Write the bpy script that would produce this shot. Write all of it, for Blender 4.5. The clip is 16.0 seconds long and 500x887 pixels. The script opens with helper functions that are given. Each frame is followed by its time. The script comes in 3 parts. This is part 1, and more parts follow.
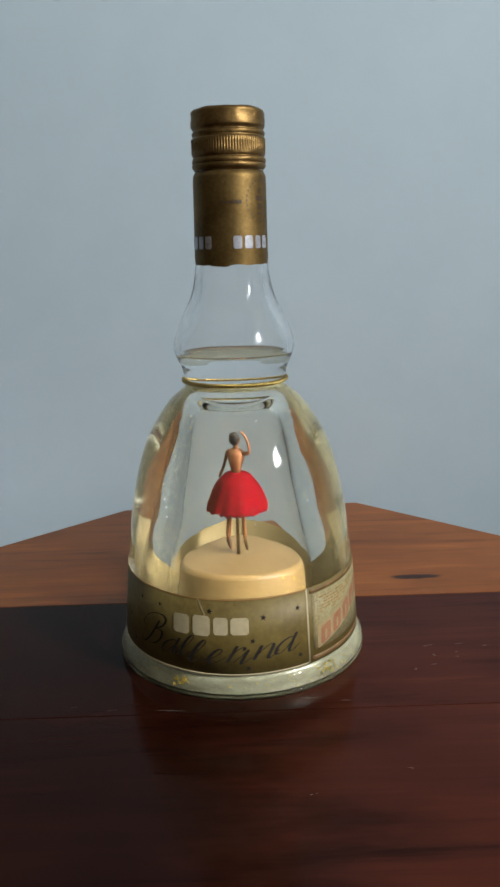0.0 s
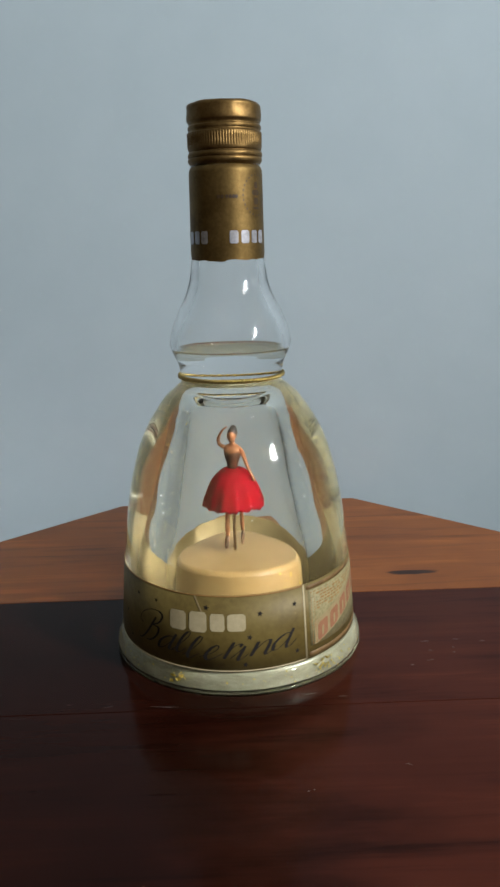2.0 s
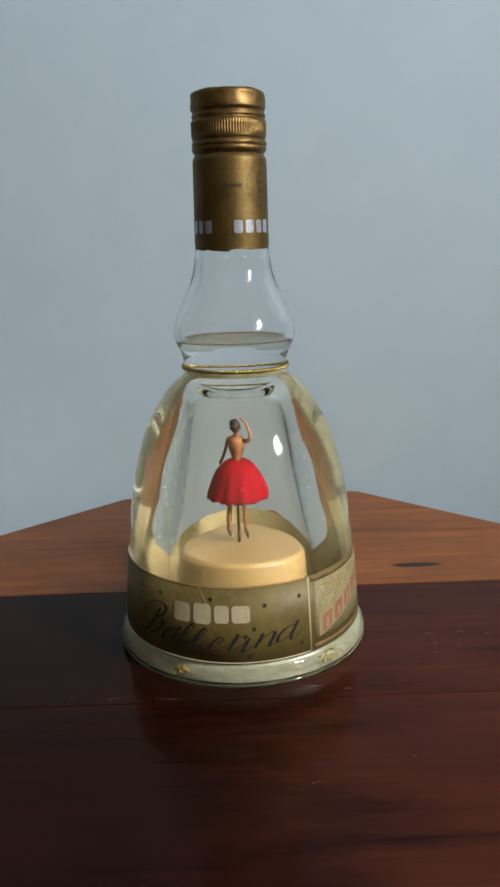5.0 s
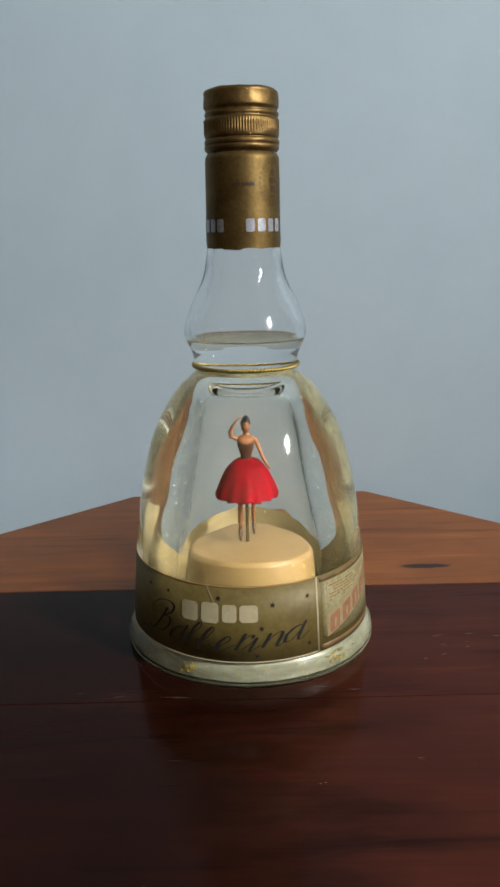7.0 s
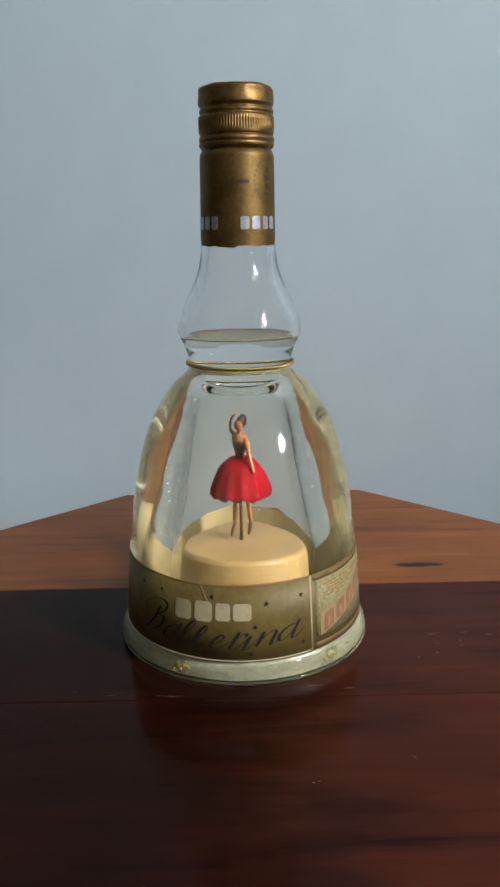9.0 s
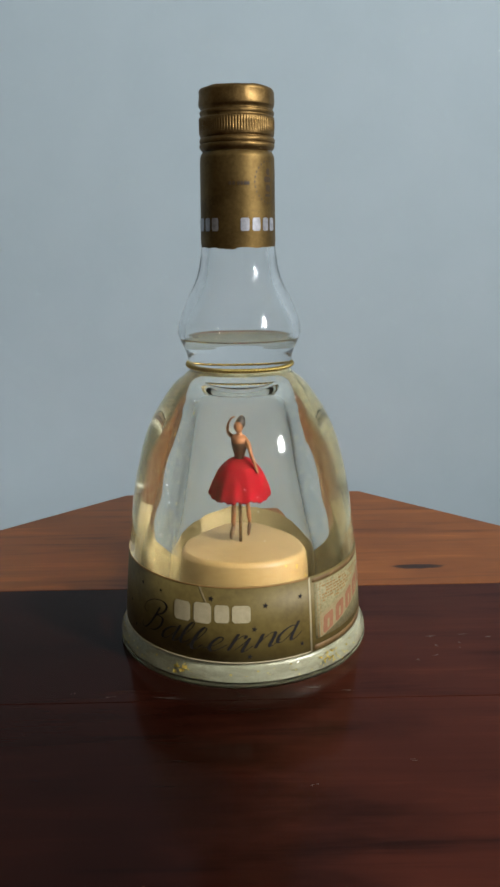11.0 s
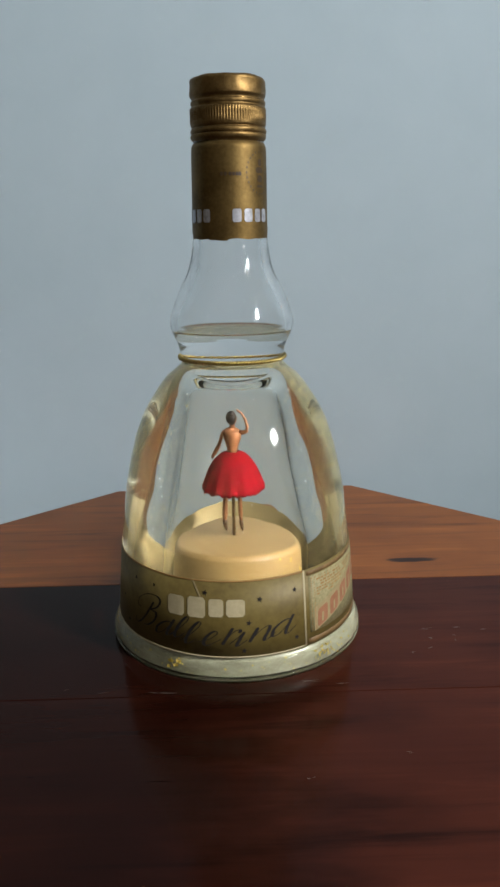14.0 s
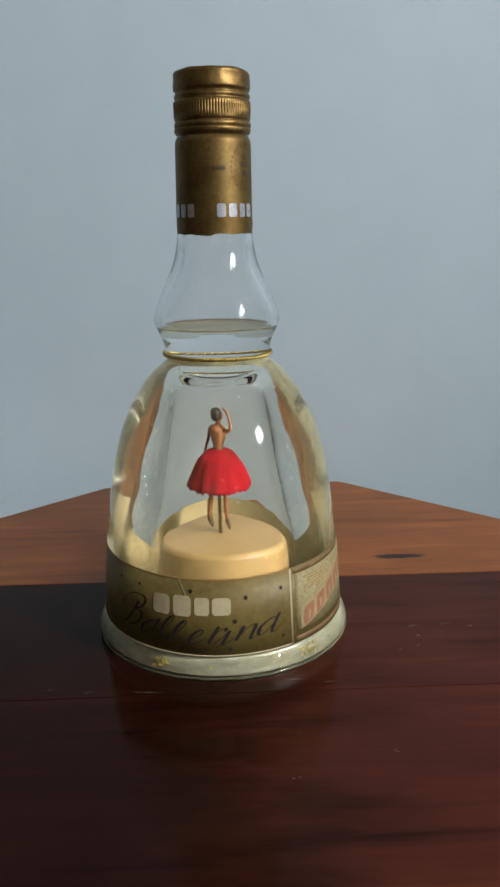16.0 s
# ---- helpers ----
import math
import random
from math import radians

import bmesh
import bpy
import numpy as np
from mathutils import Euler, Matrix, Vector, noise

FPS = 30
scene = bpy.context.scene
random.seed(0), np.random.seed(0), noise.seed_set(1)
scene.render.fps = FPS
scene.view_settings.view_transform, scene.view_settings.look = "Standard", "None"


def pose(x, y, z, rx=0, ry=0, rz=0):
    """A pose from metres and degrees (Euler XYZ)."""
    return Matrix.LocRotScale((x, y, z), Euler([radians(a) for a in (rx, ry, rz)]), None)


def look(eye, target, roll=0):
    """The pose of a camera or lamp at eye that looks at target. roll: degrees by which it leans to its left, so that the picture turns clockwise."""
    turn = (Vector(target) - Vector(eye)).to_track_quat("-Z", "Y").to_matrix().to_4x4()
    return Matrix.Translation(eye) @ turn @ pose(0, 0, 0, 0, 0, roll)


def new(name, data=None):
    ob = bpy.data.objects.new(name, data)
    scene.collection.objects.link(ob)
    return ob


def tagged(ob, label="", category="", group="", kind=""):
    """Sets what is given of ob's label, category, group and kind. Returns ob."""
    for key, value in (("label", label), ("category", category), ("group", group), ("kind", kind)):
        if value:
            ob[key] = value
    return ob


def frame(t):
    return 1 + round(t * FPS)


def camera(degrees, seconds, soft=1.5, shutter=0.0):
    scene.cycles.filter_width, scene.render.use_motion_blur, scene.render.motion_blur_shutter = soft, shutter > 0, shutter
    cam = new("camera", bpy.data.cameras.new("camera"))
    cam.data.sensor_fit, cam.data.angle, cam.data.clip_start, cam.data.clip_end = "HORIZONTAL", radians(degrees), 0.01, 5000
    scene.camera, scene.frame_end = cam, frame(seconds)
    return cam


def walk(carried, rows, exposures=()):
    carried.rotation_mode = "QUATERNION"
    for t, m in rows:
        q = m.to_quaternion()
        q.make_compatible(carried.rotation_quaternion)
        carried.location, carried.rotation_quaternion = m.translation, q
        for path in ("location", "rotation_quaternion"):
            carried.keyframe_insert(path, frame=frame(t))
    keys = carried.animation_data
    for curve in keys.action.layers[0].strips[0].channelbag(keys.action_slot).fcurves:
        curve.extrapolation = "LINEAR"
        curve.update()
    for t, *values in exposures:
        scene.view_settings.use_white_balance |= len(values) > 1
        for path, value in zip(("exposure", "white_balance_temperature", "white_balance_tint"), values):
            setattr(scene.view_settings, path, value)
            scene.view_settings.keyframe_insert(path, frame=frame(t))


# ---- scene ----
# the hand-held camera: seconds, eye x y z (m), turn to its right, pitch, roll (degrees)
LENS = 33.91
PATH = [
    (0.0, -0.00000, -0.36121, 0.18238, 0.945, -13.507, -1.423),
    (0.5, -0.00020, -0.36054, 0.18123, 0.952, -13.613, -1.498),
    (1.0, 0.00037, -0.36003, 0.18216, 0.914, -13.852, -1.618),
    (1.5, 0.00043, -0.35938, 0.18086, 0.982, -13.837, -1.608),
    (2.0, -0.00033, -0.35997, 0.18234, 1.243, -13.849, -1.427),
    (2.5, -0.00148, -0.35978, 0.18256, 1.214, -14.003, -1.267),
    (3.0, -0.00104, -0.35866, 0.18000, 1.136, -13.987, -1.367),
    (3.5, -0.00111, -0.35922, 0.18145, 1.239, -14.102, -1.434),
    (6.0, -0.00154, -0.35781, 0.17947, 0.818, -14.230, -1.326),
    (6.5, -0.00176, -0.35765, 0.18047, 0.640, -14.313, -1.058),
    (7.0, -0.00151, -0.35779, 0.18048, 0.434, -14.285, -1.020),
    (7.5, -0.00257, -0.35751, 0.18037, 0.482, -14.364, -1.062),
    (8.0, -0.00184, -0.35655, 0.17886, 0.244, -14.313, -1.112),
    (8.5, -0.00247, -0.35693, 0.17934, 0.619, -14.365, -0.926),
    (9.0, -0.00170, -0.35704, 0.18011, 0.898, -14.388, -0.769),
    (11.5, -0.00229, -0.35627, 0.18086, 0.978, -14.406, -0.576),
    (12.0, -0.00343, -0.35546, 0.17943, 1.043, -14.398, -0.691),
    (12.5, -0.00242, -0.35491, 0.17953, 1.103, -14.483, -0.715),
    (13.0, -0.00235, -0.35552, 0.17996, 1.195, -14.446, -0.668),
    (13.5, -0.00222, -0.35564, 0.18028, 1.269, -14.488, -0.726),
    (14.0, -0.00298, -0.35498, 0.17845, 1.643, -14.584, -0.753),
    (14.5, -0.00251, -0.35465, 0.17837, 1.775, -14.709, -0.789),
    (15.0, -0.00220, -0.35482, 0.17869, 1.914, -14.753, -0.721),
    (15.5, -0.00160, -0.35355, 0.17761, 2.246, -14.928, -0.685),
    (16.0, -0.00073, -0.35219, 0.17862, 2.303, -14.949, -0.771),
]


def eye_pose(x, y, z, turn, pitch, roll):
    a, b = radians(turn), radians(pitch)
    way = Vector((math.sin(a) * math.cos(b), math.cos(a) * math.cos(b), math.sin(b)))
    return look((x, y, z), Vector((x, y, z)) + way, roll)


cam = camera(LENS, 16.0, soft=2.7)
walk(cam, [(t, eye_pose(*row)) for t, *row in PATH])

# ---- light ----
FLOOR_Z = -0.55
world = bpy.data.worlds.new("sky")
scene.world = world
world.use_nodes = True
sky = world.node_tree.nodes.new("ShaderNodeTexSky")
sky.sky_type, sky.sun_disc, sky.sun_elevation, sky.sun_rotation = "NISHITA", False, radians(35), radians(120)
world.node_tree.links.new(sky.outputs[0], world.node_tree.nodes["Background"].inputs[0])
world.node_tree.nodes["Background"].inputs[1].default_value = 0.08
scene.view_settings.exposure = 0.0

# daylight in the one window, in the wall to the camera's right
WIN = (0.97, -0.79, 0.72, 0.23, 0.28)      # x of the opening, y and z of its middle, width, height
lamp = bpy.data.lights.new("window_light", "AREA")
lamp.shape, lamp.size, lamp.size_y, lamp.energy, lamp.color = "RECTANGLE", WIN[3], WIN[4], 37.0, (0.96, 0.985, 1.0)
window_light = new("window_light", lamp)
window_light.matrix_world = look((WIN[0], WIN[1], WIN[2]), (WIN[0] - 1, WIN[1], WIN[2]))


# ---- materials ----
def material(name):
    m = bpy.data.materials.new(name)
    m.use_nodes = True
    return m, m.node_tree, m.node_tree.nodes["Principled BSDF"]


def node(tree, kind, **values):
    n = tree.nodes.new(kind)
    for key, value in values.items():
        n.inputs[key.replace("_", " ")].default_value = value
    return n


def coords(tree, scale=(1, 1, 1), space="Object"):
    c = tree.nodes.new("ShaderNodeTexCoord")
    m = tree.nodes.new("ShaderNodeMapping")
    m.inputs["Scale"].default_value = scale
    tree.links.new(c.outputs[space], m.inputs["Vector"])
    return m.outputs["Vector"]


def noise_of(tree, vector, scale, detail=4.0, rough=0.55):
    n = node(tree, "ShaderNodeTexNoise", Scale=scale, Detail=detail, Roughness=rough)
    tree.links.new(vector, n.inputs["Vector"])
    return n.outputs["Fac"]


def ramp(tree, fac, stops):
    r = tree.nodes.new("ShaderNodeValToRGB")
    r.color_ramp.interpolation = "EASE"
    while len(r.color_ramp.elements) < len(stops):
        r.color_ramp.elements.new(0.5)
    for e, (p, c) in zip(r.color_ramp.elements, stops):
        e.position, e.color = p, (*c, 1)
    tree.links.new(fac, r.inputs["Fac"])
    return r.outputs["Color"]


def mix(tree, fac, a, b, how="MIX"):
    m = tree.nodes.new("ShaderNodeMix")
    m.data_type, m.blend_type = "RGBA", how
    for socket, value in ((m.inputs[0], fac), (m.inputs[6], a), (m.inputs[7], b)):
        if isinstance(value, (int, float)):
            socket.default_value = value
        elif isinstance(value, tuple):
            socket.default_value = (*value, 1)
        else:
            tree.links.new(value, socket)
    return m.outputs[2]


def bump(tree, shader, height, strength, distance):
    b = node(tree, "ShaderNodeBump", Strength=strength, Distance=distance)
    tree.links.new(height, b.inputs["Height"])
    tree.links.new(b.outputs["Normal"], shader.inputs["Normal"])


def speckled(name, dark, light, scale, roughness=0.5, metal=0.0, relief=0.0, stretch=(1, 1, 1), coat=0.0, gloss=0.5):
    """A surface whose colour wanders between two tones at a coarse and a fine scale."""
    m, tree, bsdf = material(name)
    v = coords(tree, stretch)
    coarse, fine = noise_of(tree, v, scale), noise_of(tree, v, scale * 9, 6.0)
    tone = mix(tree, 0.4, coarse, fine)
    tree.links.new(ramp(tree, tone, [(0.3, dark), (0.7, light)]), bsdf.inputs["Base Color"])
    bsdf.inputs["Roughness"].default_value, bsdf.inputs["Metallic"].default_value = roughness, metal
    bsdf.inputs["Coat Weight"].default_value, bsdf.inputs["Specular IOR Level"].default_value = coat, gloss
    if relief:
        bump(tree, bsdf, fine, 0.4, relief)
    return m


def wood(name, dark, light, roughness, gloss, knot=None, light_fall=None, fine=0.38, bend=0.0):
    """Planks with the grain along x: broad figure, fine streaks, worn polish."""
    m, tree, bsdf = material(name)
    v = coords(tree, (2.2, 26, 8))
    w = coords(tree, (6, 190, 40))
    big, streak = noise_of(tree, v, 3.0, 5.0, 0.6), noise_of(tree, w, 2.0, 6.0, 0.6)
    big.node.inputs["Distortion"].default_value = bend
    tone = mix(tree, fine, big, streak)
    colour = ramp(tree, tone, [(0.26, dark), (0.50, tuple((a + b) / 2 for a, b in zip(dark, light))), (0.74, light)])
    cloud = noise_of(tree, coords(tree, (1, 1, 1)), 14.0, 3.0)
    colour = mix(tree, 0.5, colour, ramp(tree, cloud, [(0.3, (0.55, 0.50, 0.48)), (0.7, (1.0, 1.0, 1.0))]), "MULTIPLY")
    if light_fall:
        # side light painted into the boards: x of both ends, colour share at each
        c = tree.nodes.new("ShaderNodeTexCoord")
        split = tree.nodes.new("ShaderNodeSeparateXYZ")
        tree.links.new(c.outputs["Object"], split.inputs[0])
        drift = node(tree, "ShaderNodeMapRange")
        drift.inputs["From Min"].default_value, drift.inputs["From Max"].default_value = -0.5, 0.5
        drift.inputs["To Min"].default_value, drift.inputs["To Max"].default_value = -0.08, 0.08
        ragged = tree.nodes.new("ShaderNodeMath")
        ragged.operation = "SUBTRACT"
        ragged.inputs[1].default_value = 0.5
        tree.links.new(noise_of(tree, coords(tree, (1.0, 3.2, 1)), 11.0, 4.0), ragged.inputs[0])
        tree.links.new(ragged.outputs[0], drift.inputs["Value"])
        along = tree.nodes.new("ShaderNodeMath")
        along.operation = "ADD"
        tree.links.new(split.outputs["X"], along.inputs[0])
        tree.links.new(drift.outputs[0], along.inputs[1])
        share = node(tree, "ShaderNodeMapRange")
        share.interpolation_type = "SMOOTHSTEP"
        for key, value in zip(("From Min", "From Max", "To Min", "To Max"), light_fall):
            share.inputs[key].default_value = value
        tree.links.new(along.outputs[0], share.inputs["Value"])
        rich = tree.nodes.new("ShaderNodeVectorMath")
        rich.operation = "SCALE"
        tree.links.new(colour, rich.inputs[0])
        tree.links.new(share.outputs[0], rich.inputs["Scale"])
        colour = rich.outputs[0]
    if knot:
        # a dark streak of heartwood: an ellipse at knot x, y with half-axes
        c = tree.nodes.new("ShaderNodeTexCoord")
        mp = tree.nodes.new("ShaderNodeMapping")
        mp.vector_type = "TEXTURE"
        mp.inputs["Location"].default_value = (knot[0], knot[1], 0)
        mp.inputs["Scale"].default_value = (knot[2], knot[3], 1)
        tree.links.new(c.outputs["Object"], mp.inputs["Vector"])
        wob = node(tree, "ShaderNodeTexNoise", Scale=1.6, Detail=3.0)
        tree.links.new(mp.outputs[0], wob.inputs["Vector"])
        bent = tree.nodes.new("ShaderNodeVectorMath")
        bent.operation = "ADD"
        tree.links.new(mp.outputs[0], bent.inputs[0])
        half = tree.nodes.new("ShaderNodeVectorMath")
        half.operation = "MULTIPLY_ADD"
        half.inputs[1].default_value, half.inputs[2].default_value = (1.0, 1.0, 0.0), (-0.5, -0.5, 0.0)
        tree.links.new(wob.outputs["Color"], half.inputs[0])
        tree.links.new(half.outputs[0], bent.inputs[1])
        flat = tree.nodes.new("ShaderNodeVectorMath")
        flat.operation = "MULTIPLY"
        flat.inputs[1].default_value = (1, 1, 0)
        tree.links.new(bent.outputs[0], flat.inputs[0])
        far = tree.nodes.new("ShaderNodeVectorMath")
        far.operation = "LENGTH"
        tree.links.new(flat.outputs[0], far.inputs[0])
        colour = mix(tree, ramp(tree, far.outputs["Value"], [(0.60, (0.95, 0.95, 0.95)), (1.25, (0, 0, 0))]), colour, (0.020, 0.008, 0.007))
    tree.links.new(colour, bsdf.inputs["Base Color"])
    polish = tree.nodes.new("ShaderNodeMapRange")
    polish.inputs["To Min"].default_value, polish.inputs["To Max"].default_value = roughness - 0.05, roughness + 0.06
    tree.links.new(big, polish.inputs["Value"])
    tree.links.new(polish.outputs[0], bsdf.inputs["Roughness"])
    bsdf.inputs["Specular IOR Level"].default_value = gloss
    bump(tree, bsdf, streak, 0.05, 0.0002)
    return m


def glass(name, tint, ior):
    m, tree, bsdf = material(name)
    g = node(tree, "ShaderNodeBsdfGlass", Color=(*tint, 1), Roughness=0.0, IOR=ior)
    tree.nodes.remove(bsdf)
    tree.links.new(g.outputs[0], tree.nodes["Material Output"].inputs["Surface"])
    return m


WALL = speckled("blue_grey_wall_paint", (0.40, 0.492, 0.545), (0.435, 0.527, 0.58), 2.5, 0.75, relief=0.0006)
# unseen walls: tan and ochre picked for bounce light and reflections in the glass
ROOM = speckled("warm_tan_bounce_paint", (0.62, 0.55, 0.44), (0.68, 0.61, 0.50), 2.0, 0.8)
OCHRE_WALL = speckled("ochre_reflected_paint", (0.26, 0.185, 0.09), (0.34, 0.25, 0.13), 3.0, 0.5, stretch=(1, 6, 1))
CEIL = speckled("ceiling_paint", (0.62, 0.62, 0.60), (0.68, 0.68, 0.66), 2.0, 0.85)
FLOOR = speckled("dark_floor_boards", (0.06, 0.035, 0.022), (0.11, 0.065, 0.04), 3.0, 0.5, stretch=(1, 8, 1))
# both woods are painted darker at the left, where less light falls
DARK_WOOD = wood("dark_mahogany", (0.0110, 0.0028, 0.0018), (0.056, 0.0130, 0.0066), 0.13, 0.068, light_fall=(-0.02, 0.065, 0.52, 2.1), fine=0.2, bend=0.5)
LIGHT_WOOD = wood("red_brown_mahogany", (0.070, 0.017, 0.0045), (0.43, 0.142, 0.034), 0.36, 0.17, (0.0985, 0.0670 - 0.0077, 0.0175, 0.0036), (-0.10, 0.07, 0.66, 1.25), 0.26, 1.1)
SCRATCH = speckled("scratched_varnish", (0.09, 0.065, 0.055), (0.17, 0.13, 0.115), 300, 0.5)
CLEAR = glass("clear_bottle_glass", (1.0, 1.0, 1.0), 1.41)
TINTED = glass("bottle_glass_over_golden_liqueur", (1.0, 0.994, 0.955), 1.40)
LIQUOR = glass("pale_liqueur_surface", (0.80, 0.77, 0.68), 1.40)
DOME_GLASS = glass("clear_dome_glass", (1.0, 1.0, 0.995), 1.40)
GOLD_CAP = speckled("brushed_gold_cap", (0.130, 0.078, 0.026), (0.235, 0.146, 0.056), 110, 0.50, 1.0, relief=0.00010)
GOLD_FOIL = speckled("gold_neck_foil", (0.105, 0.063, 0.019), (0.195, 0.126, 0.043), 75, 0.52, 0.9, relief=0.00006)
GOLD_CORD = speckled("gold_cord", (0.36, 0.26, 0.075), (0.55, 0.41, 0.14), 500, 0.38, 1.0)
GOLD_PAPER = speckled("olive_gold_label_paper", (0.118, 0.078, 0.017), (0.205, 0.148, 0.040), 45, 0.55, 0.12, relief=0.00003)
CREAM_INK = speckled("cream_ink", (0.46, 0.38, 0.22), (0.58, 0.49, 0.30), 300, 0.6)
BLACK_INK = speckled("black_ink", (0.006, 0.004, 0.003), (0.014, 0.009, 0.006), 200, 0.7)
LABEL_BACK = speckled("cream_label_back", (0.21, 0.150, 0.060), (0.29, 0.213, 0.092), 120, 0.7)
CREAM_PAPER = speckled("cream_patterned_paper", (0.21, 0.18, 0.08), (0.40, 0.34, 0.17), 700, 0.6)
TAN_INK = speckled("tan_ink", (0.30, 0.225, 0.105), (0.40, 0.31, 0.16), 400, 0.6)
RED_INK = speckled("rust_red_ink", (0.28, 0.115, 0.055), (0.36, 0.165, 0.085), 300, 0.6)
ORANGE_INK = speckled("orange_brown_ink", (0.30, 0.15, 0.04), (0.42, 0.22, 0.07), 400, 0.6)
STRIPE_INK = speckled("worn_brown_stripe", (0.12, 0.065, 0.022), (0.26, 0.15, 0.055), 160, 0.6)
SILVER = speckled("silver_foil_print", (0.28, 0.28, 0.31), (0.54, 0.54, 0.58), 700, 0.35, 0.5)
BUBBLE = speckled("white_bubbles", (0.70, 0.70, 0.66), (0.90, 0.90, 0.86), 300, 0.2)
BROWN_INK = speckled("brown_ink", (0.035, 0.018, 0.005), (0.06, 0.03, 0.009), 300, 0.45)
PODIUM = speckled("cream_plastic", (0.33, 0.202, 0.070), (0.42, 0.266, 0.102), 60, 0.38, coat=0.2)
BASE_PALE = speckled("pale_base_plate", (0.21, 0.205, 0.135), (0.40, 0.39, 0.275), 95, 0.30, 0.05, stretch=(1, 1, 2))
HAZE_GRAIN = speckled("pale_haze_grains", (0.50, 0.41, 0.17), (0.70, 0.61, 0.32), 300, 0.6)
SPECK = speckled("dark_specks", (0.02, 0.014, 0.008), (0.05, 0.035, 0.02), 300, 0.6)
FLAKE = speckled("gold_leaf_flakes", (0.55, 0.40, 0.06), (0.85, 0.66, 0.16), 400, 0.28, 0.75)
BRASS = speckled("dark_brass_pin", (0.13, 0.075, 0.03), (0.2, 0.12, 0.05), 300, 0.4, 0.6)
SKIRT = speckled("red_painted_skirt", (0.17, 0.001, 0.005), (0.26, 0.002, 0.008), 140, 0.75, relief=0.0002, gloss=0.05)
SKIN = speckled("painted_skin_tone", (0.25, 0.098, 0.038), (0.34, 0.140, 0.058), 250, 0.5, gloss=0.2)
HAIR = speckled("black_painted_hair", (0.010, 0.007, 0.006), (0.022, 0.015, 0.012), 300, 0.4)
BODICE = speckled("dark_brown_bodice", (0.05, 0.022, 0.012), (0.09, 0.04, 0.02), 300, 0.5)
SHOE = speckled("brown_painted_shoe", (0.09, 0.045, 0.02), (0.14, 0.07, 0.03), 300, 0.45)


# ---- mesh helpers ----
def part(name, bm, mats, parent=None, label="", smooth=True):
    """Links a bmesh as one mesh object under a thing or part."""
    data = bpy.data.meshes.new(name)
    bm.to_mesh(data)
    bm.free()
    for m in mats if isinstance(mats, (list, tuple)) else (mats,):
        data.materials.append(m)
    if smooth:
        data.polygons.foreach_set("use_smooth", [True] * len(data.polygons))
    ob = new(name, data)
    if parent:
        ob.parent = parent
    return tagged(ob, label)


def thing(name, place, label, category, group="", kind=""):
    ob = new(name)
    ob.matrix_world = place
    ob.empty_display_size = 0.02
    return tagged(ob, label, category, group, kind)


def box(bm, lo, hi, bevel=0.0, mat=0):
    m = Matrix.Translation([(a + b) / 2 for a, b in zip(lo, hi)]) @ Matrix.Diagonal([b - a for a, b in zip(lo, hi)] + [1])
    made = bmesh.ops.create_cube(bm, size=1, matrix=m)
    faces = {f for v in made["verts"] for f in v.link_faces}
    for f in faces:
        f.material_index = mat
    if bevel:
        bmesh.ops.bevel(bm, geom=list({e for f in faces for e in f.edges}), offset=bevel, segments=2, affect="EDGES")


def spline(points, steps):
    """Points along a smooth curve through the given r, z pairs."""
    out = []
    n = len(points)
    for i in range(n - 1):
        p = [Vector(points[max(0, min(n - 1, i + k))]) for k in (-1, 0, 1, 2)]
        for s in range(steps):
            t = s / steps
            out.append(0.5 * (2 * p[1] + (p[2] - p[0]) * t + (2 * p[0] - 5 * p[1] + 4 * p[2] - p[3]) * t * t + (3 * p[1] - p[0] - 3 * p[2] + p[3]) * t ** 3))
    out.append(Vector(points[-1]))
    return [(max(p[0], 0.0), p[1]) for p in out]


def revolve(bm, profile, n=128, warp=None, mat=0, flip=False):
    """Turns an r, z profile about the z axis; going up its outside gives normals that point out."""
    rings = []
    for r, z in profile:
        if r < 1e-6:
            rings.append([bm.verts.new((0, 0, z))])
            continue
        ring = []
        for k in range(n):
            a = 2 * math.pi * k / n
            q = warp(r, a, z) if warp else r
            ring.append(bm.verts.new((q * math.sin(a), -q * math.cos(a), z)))
        rings.append(ring)
    for lo, hi in zip(rings, rings[1:]):
        for k in range(n):
            j = (k + 1) % n
            if len(lo) == 1 and len(hi) == 1:
                continue
            if len(lo) == 1:
                vs = (lo[0], hi[j], hi[k])
            elif len(hi) == 1:
                vs = (lo[k], lo[j], hi[0])
            else:
                vs = (lo[k], lo[j], hi[j], hi[k])
            f = bm.faces.new(vs[::-1] if flip else vs)
            f.material_index = mat
    return bm


def tube(bm, points, radii, n=10, mat=0):
    """A closed, tapered limb through the points."""
    rings = []
    pts = [Vector(p) for p in points]
    for i, (p, r) in enumerate(zip(pts, radii)):
        way = (pts[min(i + 1, len(pts) - 1)] - pts[max(i - 1, 0)]).normalized()
        side = way.cross(Vector((0.31, 0.9, 0.3))).normalized()
        up = way.cross(side)
        rings.append([bm.verts.new(p + r * (side * math.cos(2 * math.pi * k / n) + up * math.sin(2 * math.pi * k / n))) for k in range(n)])
    for lo, hi in zip(rings, rings[1:]):
        for k in range(n):
            bm.faces.new((lo[k], lo[(k + 1) % n], hi[(k + 1) % n], hi[k])).material_index = mat
    bm.faces.new(rings[0][::-1]).material_index = mat
    bm.faces.new(rings[-1]).material_index = mat


